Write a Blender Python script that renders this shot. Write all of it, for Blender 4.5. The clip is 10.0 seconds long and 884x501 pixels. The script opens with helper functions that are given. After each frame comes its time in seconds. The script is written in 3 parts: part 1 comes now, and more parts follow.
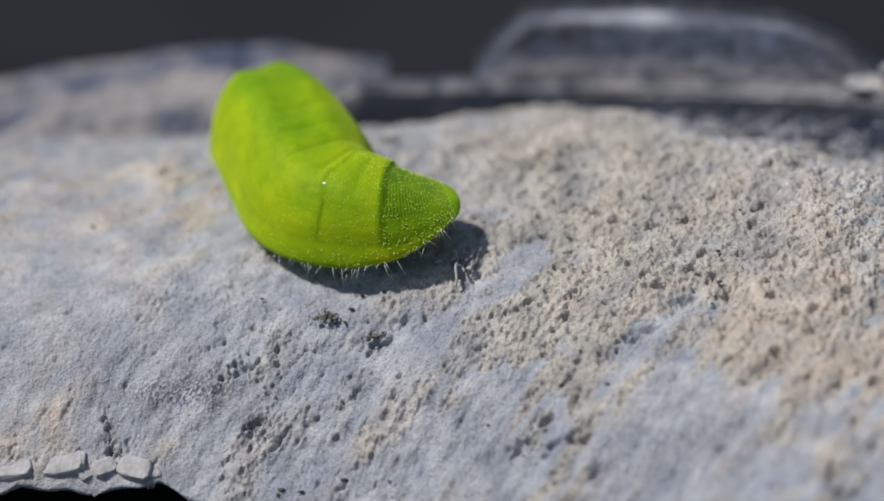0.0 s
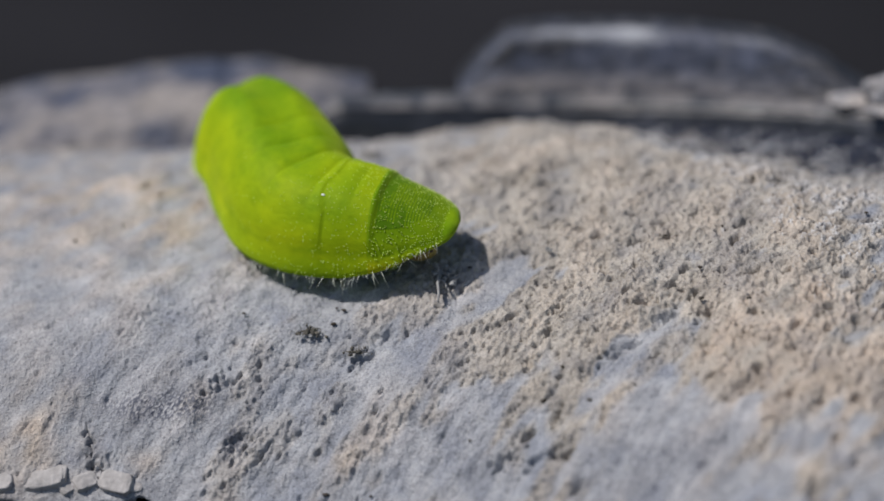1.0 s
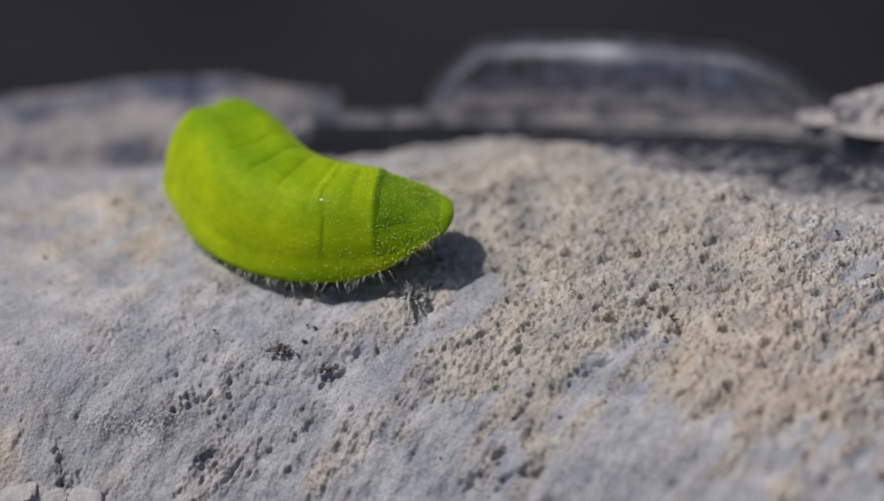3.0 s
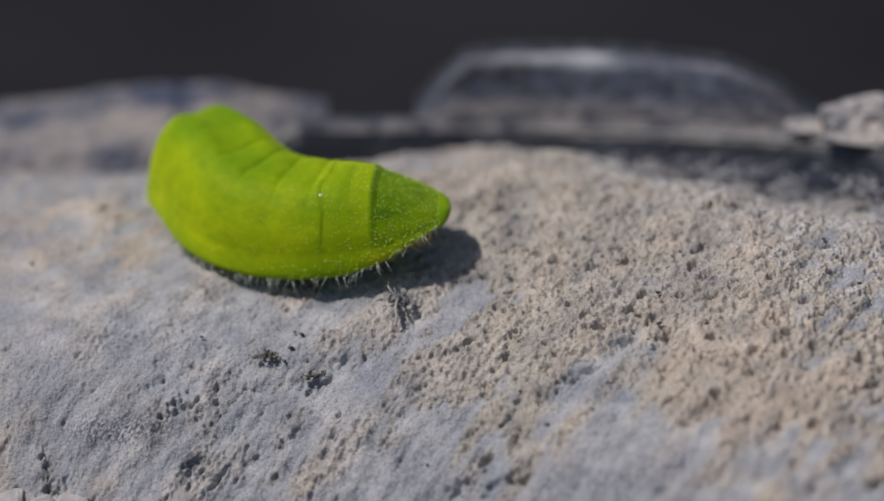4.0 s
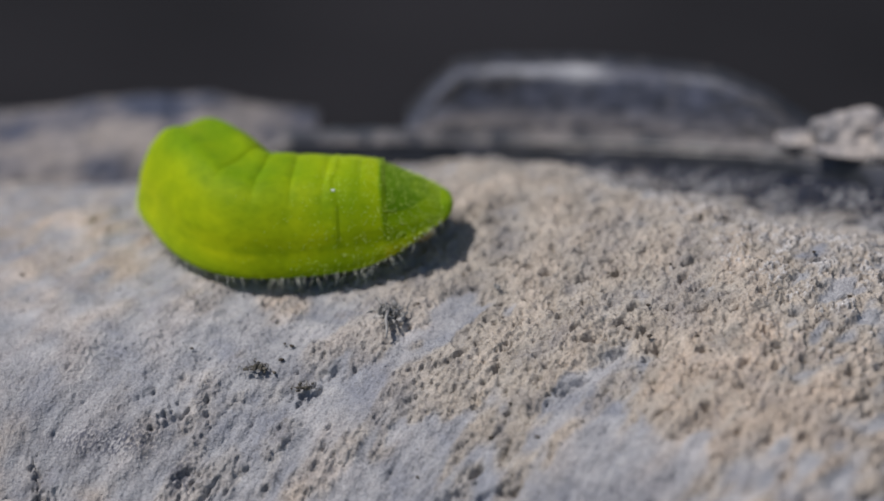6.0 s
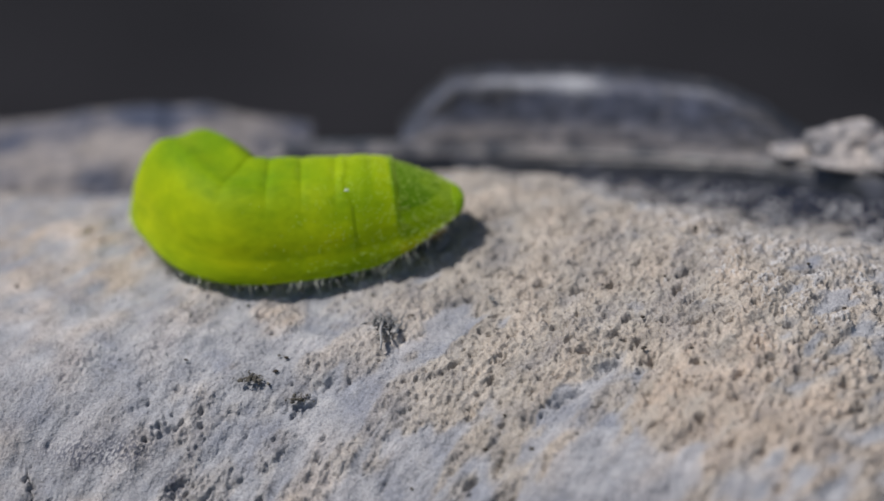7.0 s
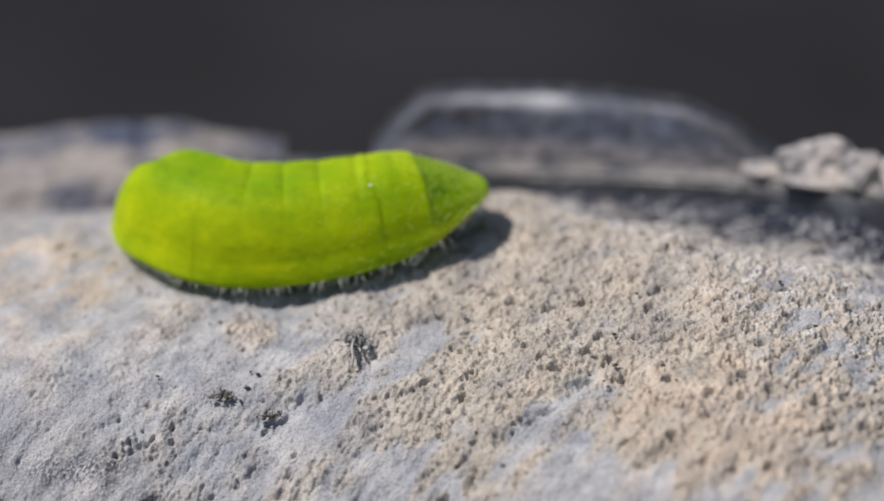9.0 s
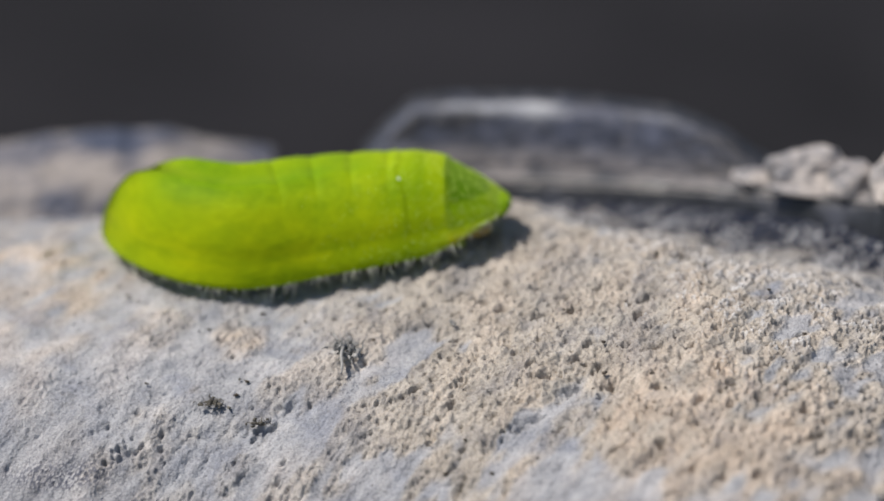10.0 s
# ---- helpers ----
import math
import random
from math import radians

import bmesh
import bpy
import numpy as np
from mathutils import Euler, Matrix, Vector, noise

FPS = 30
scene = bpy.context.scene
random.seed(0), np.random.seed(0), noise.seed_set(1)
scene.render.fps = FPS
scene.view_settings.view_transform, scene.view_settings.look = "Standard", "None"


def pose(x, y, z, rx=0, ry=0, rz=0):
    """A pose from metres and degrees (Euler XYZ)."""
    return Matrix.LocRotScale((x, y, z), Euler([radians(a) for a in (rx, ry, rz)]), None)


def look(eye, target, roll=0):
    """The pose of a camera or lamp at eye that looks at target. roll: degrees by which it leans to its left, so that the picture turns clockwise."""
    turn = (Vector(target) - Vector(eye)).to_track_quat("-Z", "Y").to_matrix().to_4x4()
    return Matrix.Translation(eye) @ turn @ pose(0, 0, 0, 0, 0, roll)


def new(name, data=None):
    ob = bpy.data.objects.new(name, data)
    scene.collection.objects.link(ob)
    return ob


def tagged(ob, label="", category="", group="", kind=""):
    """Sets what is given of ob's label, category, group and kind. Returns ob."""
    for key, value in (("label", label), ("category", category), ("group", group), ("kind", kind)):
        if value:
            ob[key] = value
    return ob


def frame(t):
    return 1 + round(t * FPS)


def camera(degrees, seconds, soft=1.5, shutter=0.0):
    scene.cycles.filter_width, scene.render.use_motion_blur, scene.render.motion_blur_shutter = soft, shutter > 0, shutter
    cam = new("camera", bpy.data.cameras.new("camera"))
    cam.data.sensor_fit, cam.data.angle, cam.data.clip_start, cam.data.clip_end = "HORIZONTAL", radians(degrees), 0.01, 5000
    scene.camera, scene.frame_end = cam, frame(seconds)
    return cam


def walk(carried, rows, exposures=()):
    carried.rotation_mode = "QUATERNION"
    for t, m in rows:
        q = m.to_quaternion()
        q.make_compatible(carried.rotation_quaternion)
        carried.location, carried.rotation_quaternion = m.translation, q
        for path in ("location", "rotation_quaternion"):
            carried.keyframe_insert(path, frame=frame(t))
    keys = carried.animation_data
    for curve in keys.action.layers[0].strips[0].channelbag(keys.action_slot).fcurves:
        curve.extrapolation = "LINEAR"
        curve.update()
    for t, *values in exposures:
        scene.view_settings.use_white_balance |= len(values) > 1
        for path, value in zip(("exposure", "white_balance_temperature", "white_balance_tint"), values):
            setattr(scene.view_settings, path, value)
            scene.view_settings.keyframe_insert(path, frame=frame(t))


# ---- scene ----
# Macro view: all shapes are written in millimetres and scaled by MM.
MM = 0.001
cam = camera(16.0, 10.0, soft=1.5)
EYE = (1.76 * MM, -105.718 * MM, 50.131 * MM)
# seconds, yaw, pitch and roll of the hand-held camera, and its drift sideways in millimetres
PAN = [
    (0, -0.0000, 0.0000, 0.0000, 0.000),
    (0.5, -0.1368, 0.0920, -0.0979, -0.090),
    (1, -0.3010, 0.2771, -0.3323, -0.180),
    (1.5, -0.4195, 0.3428, -0.4108, -0.270),
    (2, -0.4799, 0.3200, -0.4839, -0.320),
    (2.5, -0.6533, 0.4556, -0.5993, -0.370),
    (4, -1.0449, 0.7283, -0.9411, -0.520),
    (4.5, -1.0073, 0.7976, -1.0075, -0.520),
    (5, -1.0790, 0.9191, -1.0864, -0.520),
    (5.5, -1.1253, 0.9069, -1.1307, -0.520),
    (7, -1.2200, 1.1642, -1.2229, -0.520),
    (7.5, -1.3312, 1.2680, -1.3628, -0.520),
    (8, -1.5481, 1.4084, -1.5096, -0.520),
    (8.5, -1.6653, 1.4941, -1.5907, -0.520),
    (9, -1.6289, 1.4818, -1.5651, -0.520),
    (9.5, -1.7026, 1.5744, -1.6295, -0.520),
    (10, -1.7858, 1.6238, -1.6932, -0.520),
]
walk(cam, [(t, pose(EYE[0] + slip * MM, EYE[1], EYE[2], 65 + pitch, roll, yaw)) for t, yaw, pitch, roll, slip in PAN],
     exposures=[(0.0, 0.05, 6400, 10), (1.0, -0.08, 6550, 12), (2.5, -0.12, 6700, 14), (4.0, -0.29, 6700, 14), (5.0, -0.18, 6700, 14), (5.5, -0.22, 6700, 14), (7.0, -0.08, 6650, 13), (8.5, 0.24, 6900, 13), (10.0, 0.23, 6900, 12)])
cam.data.dof.use_dof = True
cam.data.dof.focus_distance = 0.115
cam.data.dof.aperture_fstop = 26.0

# ---- light ----
SUN_UP, SUN_TURN = 57.0, -100.0
world = bpy.data.worlds.new("sky")
scene.world = world
world.use_nodes = True
sky = world.node_tree.nodes.new("ShaderNodeTexSky")
sky.sky_type, sky.sun_disc = "NISHITA", False
sky.sun_elevation, sky.sun_rotation = radians(SUN_UP), radians(SUN_TURN)
world.node_tree.links.new(sky.outputs[0], world.node_tree.nodes["Background"].inputs[0])
world.node_tree.nodes["Background"].inputs[1].default_value = 0.08
sun = new("sun", bpy.data.lights.new("sun", "SUN"))
sun.data.energy, sun.data.angle, sun.data.color = 3.5, radians(0.6), (1.0, 0.965, 0.92)
_dir = Vector((math.sin(radians(SUN_TURN)) * math.cos(radians(SUN_UP)), math.cos(radians(SUN_TURN)) * math.cos(radians(SUN_UP)), math.sin(radians(SUN_UP))))
sun.matrix_world = look(_dir * 2, (0, 0, 0))
scene.view_settings.exposure = 0.0

# ---- materials ----
def material(name):
    m = bpy.data.materials.new(name)
    m.use_nodes = True
    t = m.node_tree
    return m, t, t.nodes["Principled BSDF"]


def node(t, kind, **values):
    n = t.nodes.new(kind)
    for key, value in values.items():
        n.inputs[key].default_value = value
    return n


def noise_of(t, scale, detail=4.0, rough=0.6, space=None):
    n = node(t, "ShaderNodeTexNoise", Scale=scale, Detail=detail, Roughness=rough)
    t.links.new(space or t.nodes.new("ShaderNodeTexCoord").outputs["Object"], n.inputs["Vector"])
    return n


def ramp(t, source, stops):
    r = t.nodes.new("ShaderNodeValToRGB")
    while len(r.color_ramp.elements) < len(stops):
        r.color_ramp.elements.new(0.5)
    for e, (at, col) in zip(r.color_ramp.elements, stops):
        e.position, e.color = at, (*col, 1)
    t.links.new(source, r.inputs[0])
    return r


def mixed(t, fac, a, b, mode="MIX"):
    m = t.nodes.new("ShaderNodeMix")
    m.data_type, m.blend_type = "RGBA", mode
    for socket, value in ((m.inputs[0], fac), (m.inputs[6], a), (m.inputs[7], b)):
        if isinstance(value, bpy.types.NodeSocket):
            t.links.new(value, socket)
        elif isinstance(value, tuple):
            socket.default_value = (*value, 1)
        else:
            socket.default_value = value
    return m.outputs[2]


def bumped(t, p, source, strength, distance):
    b = node(t, "ShaderNodeBump", Strength=strength, Distance=distance)
    t.links.new(source, b.inputs["Height"])
    t.links.new(b.outputs[0], p.inputs["Normal"])


def mud_material():
    m, t, p = material("dried_mud")
    grit = t.nodes.new("ShaderNodeAttribute")
    grit.attribute_name = "grit"
    warm = t.nodes.new("ShaderNodeAttribute")
    warm.attribute_name = "warm"
    fine = noise_of(t, 5200, 3, 0.7)
    mid = noise_of(t, 900, 5, 0.65)
    silt = ramp(t, mid.outputs[0], [(0.3, (0.252, 0.262, 0.282)), (0.55, (0.346, 0.357, 0.378)), (0.75, (0.440, 0.448, 0.460))])
    sand = ramp(t, mid.outputs[0], [(0.3, (0.293, 0.27, 0.238)), (0.5, (0.395, 0.366, 0.325)), (0.72, (0.495, 0.462, 0.413))])
    clay = ramp(t, mid.outputs[0], [(0.3, (0.38, 0.325, 0.272)), (0.6, (0.50, 0.435, 0.37)), (0.8, (0.59, 0.53, 0.47))])
    a = mixed(t, grit.outputs["Fac"], silt.outputs[0], sand.outputs[0])
    a = mixed(t, warm.outputs["Fac"], a, clay.outputs[0])
    cloud = noise_of(t, 420, 4, 0.6)
    tint = ramp(t, cloud.outputs[0], [(0.34, (0.80, 0.83, 0.90)), (0.5, (1.0, 1.0, 1.0)), (0.66, (1.16, 1.13, 1.11))])
    a = mixed(t, 1.0, a, tint.outputs[0], "MULTIPLY")
    dirt = t.nodes.new("ShaderNodeAttribute")
    dirt.attribute_name = "stain"
    a = mixed(t, dirt.outputs["Fac"], a, (0.105, 0.113, 0.142))
    thin = t.nodes.new("ShaderNodeAttribute")
    thin.attribute_name = "bare"
    chalk = t.nodes.new("ShaderNodeAttribute")
    chalk.attribute_name = "pale"
    a = mixed(t, chalk.outputs["Fac"], a, (0.58, 0.575, 0.57))
    frost = ramp(t, fine.outputs[0], [(0.5, (0.011, 0.015, 0.027)), (0.62, (0.032, 0.040, 0.065)), (0.74, (0.26, 0.28, 0.34))])
    a = mixed(t, thin.outputs["Fac"], a, frost.outputs[0])
    dots = ramp(t, fine.outputs[0], [(0.28, (0.62, 0.61, 0.60)), (0.46, (1, 1, 1)), (0.75, (1.14, 1.14, 1.13))])
    a = mixed(t, 0.8, a, dots.outputs[0], "MULTIPLY")
    tiny = noise_of(t, 12000, 2, 0.7)
    specks = ramp(t, tiny.outputs[0], [(0.3, (0.7, 0.7, 0.71)), (0.48, (1, 1, 1)), (0.72, (1.2, 1.2, 1.2))])
    t.links.new(mixed(t, 0.85, a, specks.outputs[0], "MULTIPLY"), p.inputs["Base Color"])
    p.inputs["Roughness"].default_value = 0.88
    gloss = t.nodes.new("ShaderNodeMapRange")
    gloss.inputs[3].default_value, gloss.inputs[4].default_value = 0.3, 0.06
    t.links.new(thin.outputs["Fac"], gloss.inputs[0])
    t.links.new(gloss.outputs[0], p.inputs["Specular IOR Level"])
    both = t.nodes.new("ShaderNodeMath")
    both.operation = "MULTIPLY_ADD"
    both.inputs[1].default_value = 0.5
    t.links.new(tiny.outputs[0], both.inputs[0])
    t.links.new(fine.outputs[0], both.inputs[2])
    bumped(t, p, both.outputs[0], 0.75, 0.00012)
    return m


def plain_material(name, low, high, scale, rough, bump=0.3, distance=0.0001, spec=0.5):
    m, t, p = material(name)
    n = noise_of(t, scale, 5, 0.65)
    t.links.new(ramp(t, n.outputs[0], [(0.3, low), (0.7, high)]).outputs[0], p.inputs["Base Color"])
    r = noise_of(t, scale * 2.3, 3)
    rr = t.nodes.new("ShaderNodeMapRange")
    rr.inputs[3].default_value, rr.inputs[4].default_value = rough[0], rough[1]
    t.links.new(r.outputs[0], rr.inputs[0])
    t.links.new(rr.outputs[0], p.inputs["Roughness"])
    p.inputs["Specular IOR Level"].default_value = spec
    bumped(t, p, n.outputs[0], bump, distance)
    return m


def rubber_material(name, dust, scale=260, edge=0.55, rough=(0.34, 0.9), under=1.0):
    """Black rubber with a film of dried mud that lies on it in patches."""
    m, t, p = material(name)
    n = noise_of(t, scale, 6, 0.7)
    k = ramp(t, n.outputs[0], [(edge - 0.09, (0, 0, 0)), (edge + 0.12, (1, 1, 1))])
    f = noise_of(t, 2600, 3)
    base = ramp(t, f.outputs[0], [(0.3, (0.010 * under, 0.012 * under, 0.016 * under)), (0.7, (0.028 * under, 0.031 * under, 0.038 * under))])
    col = mixed(t, k.outputs[0], base.outputs[0], dust)
    t.links.new(col, p.inputs["Base Color"])
    rr = t.nodes.new("ShaderNodeMapRange")
    rr.inputs[3].default_value, rr.inputs[4].default_value = rough
    t.links.new(k.outputs[0], rr.inputs[0])
    t.links.new(rr.outputs[0], p.inputs["Roughness"])
    bumped(t, p, n.outputs[0], 0.5, 0.0003)
    return m


def tread_material():
    """Worn black rubber under a blue-grey film, tan mud, and pale dust that also paints the edge's sheen."""
    m, t, p = material("worn_tread_rubber")
    f = noise_of(t, 1500, 4, 0.65)
    base = ramp(t, f.outputs[0], [(0.3, (0.008, 0.010, 0.015)), (0.7, (0.024, 0.027, 0.036))])
    film = ramp(t, f.outputs[0], [(0.3, (0.040, 0.052, 0.088)), (0.7, (0.092, 0.108, 0.162))])
    mud = ramp(t, f.outputs[0], [(0.3, (0.20, 0.183, 0.172)), (0.7, (0.34, 0.308, 0.287))])
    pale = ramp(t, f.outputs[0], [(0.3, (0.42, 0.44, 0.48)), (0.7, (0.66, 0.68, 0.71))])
    col = base.outputs[0]
    for key, over in (("film", film), ("sheen_dust", pale), ("dust", mud)):
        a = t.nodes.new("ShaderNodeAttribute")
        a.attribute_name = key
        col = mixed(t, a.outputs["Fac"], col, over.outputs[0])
    t.links.new(col, p.inputs["Base Color"])
    p.inputs["Roughness"].default_value = 0.62
    p.inputs["Specular IOR Level"].default_value = 0.35
    bumped(t, p, f.outputs[0], 0.5, 0.0002)
    return m


def skin_material(name, low, mid, high, through_light=0.35, reach=(0.0006, 0.0043), skirt=(1.02, 1.1, 1.2)):
    m, t, p = material(name)
    rest = t.nodes.new("ShaderNodeAttribute")
    rest.attribute_name = "rest"
    rest = rest.outputs["Vector"]
    n = noise_of(t, 330, 4, 0.6, rest)
    f = noise_of(t, 3800, 2, 0.6, rest)
    c = ramp(t, n.outputs[0], [(0.28, low), (0.5, mid), (0.72, high)])
    pos = t.nodes.new("ShaderNodeTexCoord")
    axis = t.nodes.new("ShaderNodeSeparateXYZ")
    t.links.new(pos.outputs["Object"], axis.inputs[0])
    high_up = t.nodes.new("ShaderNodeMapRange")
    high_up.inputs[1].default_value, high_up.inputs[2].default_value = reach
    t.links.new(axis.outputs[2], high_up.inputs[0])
    # tint by height: brighter skirt, dark side line, darker top of the back
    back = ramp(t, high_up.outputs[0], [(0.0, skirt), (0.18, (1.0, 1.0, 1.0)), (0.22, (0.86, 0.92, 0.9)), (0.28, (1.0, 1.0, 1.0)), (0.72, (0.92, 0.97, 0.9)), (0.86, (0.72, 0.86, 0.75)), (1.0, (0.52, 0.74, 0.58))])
    blot = noise_of(t, 1100, 3, 0.6, rest)
    bl = ramp(t, blot.outputs[0], [(0.3, (0.76, 0.84, 0.8)), (0.5, (1, 1, 1)), (0.7, (1.12, 1.08, 1.1))])
    d = ramp(t, f.outputs[0], [(0.35, (0.86, 0.88, 0.8)), (0.6, (1, 1, 1)), (0.75, (1.06, 1.05, 1.1))])
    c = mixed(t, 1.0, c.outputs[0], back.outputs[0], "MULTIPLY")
    c = mixed(t, 0.8, c, bl.outputs[0], "MULTIPLY")
    t.links.new(mixed(t, 0.7, c, d.outputs[0], "MULTIPLY"), p.inputs["Base Color"])
    p.inputs["Roughness"].default_value = 0.62
    p.inputs["Specular IOR Level"].default_value = 0.09
    p.inputs["Sheen Weight"].default_value = 0.2
    p.inputs["Sheen Roughness"].default_value = 0.5
    p.inputs["Sheen Tint"].default_value = (0.75, 1.0, 0.15, 1)
    bumped(t, p, f.outputs[0], 0.35, 0.00006)
    thin = node(t, "ShaderNodeBsdfTranslucent", Color=(*[min(1.0, k * 1.7) for k in high], 1))
    mix = t.nodes.new("ShaderNodeMixShader")
    mix.inputs[0].default_value = through_light
    out = t.nodes["Material Output"]
    t.links.new(p.outputs[0], mix.inputs[1])
    t.links.new(thin.outputs[0], mix.inputs[2])
    t.links.new(mix.outputs[0], out.inputs["Surface"])
    return m


MUD = mud_material()
CLAY = plain_material("pale_clay", (0.30, 0.285, 0.275), (0.50, 0.48, 0.465), 2600, (0.8, 0.95), 0.8, 0.00012, 0.3)
TREAD = tread_material()
RUBBER_BARE = rubber_material("bare_black_rubber", (0.075, 0.085, 0.115), 330, 0.6)
MUD_FILM = rubber_material("thick_mud_film", (0.52, 0.475, 0.44), 520, 0.45, under=5.0)
RUBBER_MUDDY = rubber_material("muddy_black_rubber", (0.23, 0.215, 0.21), 520, 0.52, under=2.0)
ASPHALT = plain_material("dark_ground", (0.0072, 0.0071, 0.0083), (0.0214, 0.0207, 0.0238), 30, (0.85, 1.0), 0.4, 0.002, 0.2)
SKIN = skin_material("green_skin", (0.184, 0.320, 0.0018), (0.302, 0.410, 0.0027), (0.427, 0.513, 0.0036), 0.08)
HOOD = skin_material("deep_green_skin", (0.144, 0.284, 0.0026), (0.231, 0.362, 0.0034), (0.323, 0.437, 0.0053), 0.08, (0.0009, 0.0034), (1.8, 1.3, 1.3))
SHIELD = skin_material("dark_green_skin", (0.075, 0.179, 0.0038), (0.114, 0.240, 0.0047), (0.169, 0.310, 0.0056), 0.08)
BELLY = skin_material("pale_green_skin", (0.34, 0.45, 0.05), (0.42, 0.52, 0.08), (0.5, 0.58, 0.12))
HORN = plain_material("brown_horn", (0.03, 0.016, 0.008), (0.10, 0.05, 0.02), 2000, (0.25, 0.4), 0.2, 0.00003)
HEAD = plain_material("brown_head", (0.16, 0.10, 0.02), (0.42, 0.33, 0.08), 2600, (0.3, 0.5), 0.2, 0.00003)
HAIR = plain_material("white_hair", (0.72, 0.74, 0.62), (0.85, 0.86, 0.75), 3000, (0.3, 0.5), 0.0)
GRAIN = plain_material("pale_green_grain", (0.46, 0.62, 0.08), (0.64, 0.76, 0.18), 3000, (0.3, 0.5), 0.0)
PEARL = plain_material("white_spot", (0.75, 0.78, 0.72), (0.85, 0.88, 0.82), 3000, (0.15, 0.3), 0.0)
SPECK = plain_material("brown_speck", (0.035, 0.03, 0.025), (0.10, 0.085, 0.07), 2500, (0.8, 0.95), 0.3, 0.00005, 0.2)
TWIG = plain_material("grey_plant_fibre", (0.19, 0.192, 0.19), (0.46, 0.46, 0.45), 2500, (0.8, 0.95), 0.4, 0.00005, 0.2)
SOOT = plain_material("dark_plant_fibre", (0.05, 0.047, 0.04), (0.19, 0.18, 0.155), 2500, (0.7, 0.95), 0.4, 0.00005, 0.2)


# ---- small helpers ----
def part(name, verts, faces, mat, parent=None, label="", smooth=True, m=None, along=None):
    """One mesh object, from points in millimetres."""
    me = bpy.data.meshes.new(name)
    v = np.asarray(verts, dtype=float) * MM
    me.from_pydata(v.tolist(), [], [tuple(int(i) for i in f) for f in faces])
    me.materials.append(mat)
    if smooth:
        me.polygons.foreach_set("use_smooth", [True] * len(me.polygons))
    me.update()
    ob = new(name, me)
    if along is not None:
        me.attributes.new("rest", "FLOAT_VECTOR", "POINT").data.foreach_set("vector", (v + np.array([along * MM, 0, 0])).ravel())
    if parent is not None:
        ob.parent = parent
    if m is not None:
        ob.matrix_basis = m
    return tagged(ob, label)


def fractal(x, y, z=0.0, octaves=4, gain=0.5):
    return noise.fractal((x, y, z), 1.0, 2.0, octaves) * gain


def smooth_step(a, b, x):
    t = np.clip((x - a) / (b - a), 0, 1)
    return t * t * (3 - 2 * t)


def mud_height(x, y):
    """The broad form of the mud crust, in millimetres."""
    start, tight = shoulder(x)
    rise = 0.05 * x + 0.06 * (x + np.sqrt(x * x + 9) - 3) - 0.03 * np.maximum(x - 15, 0) ** 2
    q = -(y + 1.5)
    steep = 0.5 * (q + np.sqrt(q * q + 4)) - 0.05
    front = 0.75 * smooth_step(15, -7, x) * steep
    z = 0.17 * y + rise - np.maximum(y - start, 0) ** 2 / tight - np.where(y < 0, 0.011 * y * y, 0) - front
    # behind the crest the crust runs out on the rubber towards the ledge
    crest = crest_of_mud(x)
    level = -0.3 * smooth_step(-9, -3, x) * smooth_step(14, 8, x) + 0.3 * np.exp(-((x - 13.5) / 3.6) ** 2)
    z = z + level * smooth_step(0.45, 1.0, y / crest)
    foot, low = ledge_line(x)
    u = np.clip((y - crest) / np.maximum(foot - crest, 1), 0, 1.2)
    top = 0.17 * crest + rise - (crest - start) ** 2 / tight + level
    back = top + (low - 0.9 - top) * u - 0.5 * np.sin(math.pi * np.minimum(u, 1)) ** 2
    return np.where(y > crest, back, z)


def shoulder(x):
    """Where the crust begins to bend down to the back, and how gently it does."""
    turn = smooth_step(5, 19.5, x)
    return 6 - 6 * turn, 28.3 - 16.3 * turn


def crest_of_mud(x):
    start, tight = shoulder(x)
    return start + 0.318 * tight


def ledge_line(x):
    """Depth and height of the rubber ledge that runs round behind the mud."""
    along, up = np.where(x > 6, x - 6, 0.25 * (x - 6)), np.where(x > 5, x - 5, 0.3 * (x - 5))
    return 16.55 - 0.097 * np.maximum(x - 6, 0) - 0.0229 * along ** 2, 0.8 + 0.044 * up + 0.00568 * up ** 2 - 3.6 * smooth_step(-1.5, -6, x)


def mud_point(x, y, lift=0.0):
    return Vector((x * MM, y * MM, (float(mud_height(np.float64(x), np.float64(y))) + lift) * MM))


def lump(rx, ry, rz, seed, rough=0.25, n=10, freq=1.1):
    """Points and faces of an uneven stone-like lump with its base at z = 0."""
    bm = bmesh.new()
    bmesh.ops.create_icosphere(bm, subdivisions=n, radius=1.0)
    v = []
    for q in bm.verts:
        d = q.co.normalized()
        k = 1 + rough * noise.fractal(d * freq + Vector((seed * 7.3, seed * 1.7, seed)), 1.0, 2.0, 4) * 1.6
        z = d.z * k
        v.append((d.x * k * rx, d.y * k * ry, max(z, -0.35) * rz))
    f = [[w.index for w in face.verts] for face in bm.faces]
    bm.free()
    return v, f


def slab(rx, ry, rz, seed):
    """A broken flake: flat top, uneven rounded sides."""
    v, f = lump(1, 1, 1, seed, 0.22, 4, 1.3)
    flat = lambda c, e: math.copysign(abs(c) ** e, c)
    return [(flat(x, 0.42) * rx, flat(y, 0.45) * ry, flat(z, 0.3) * rz * (0.8 + 0.35 * x) + 0.1 * rz * fractal(x * 3 + seed, y * 3)) for x, y, z in v], f


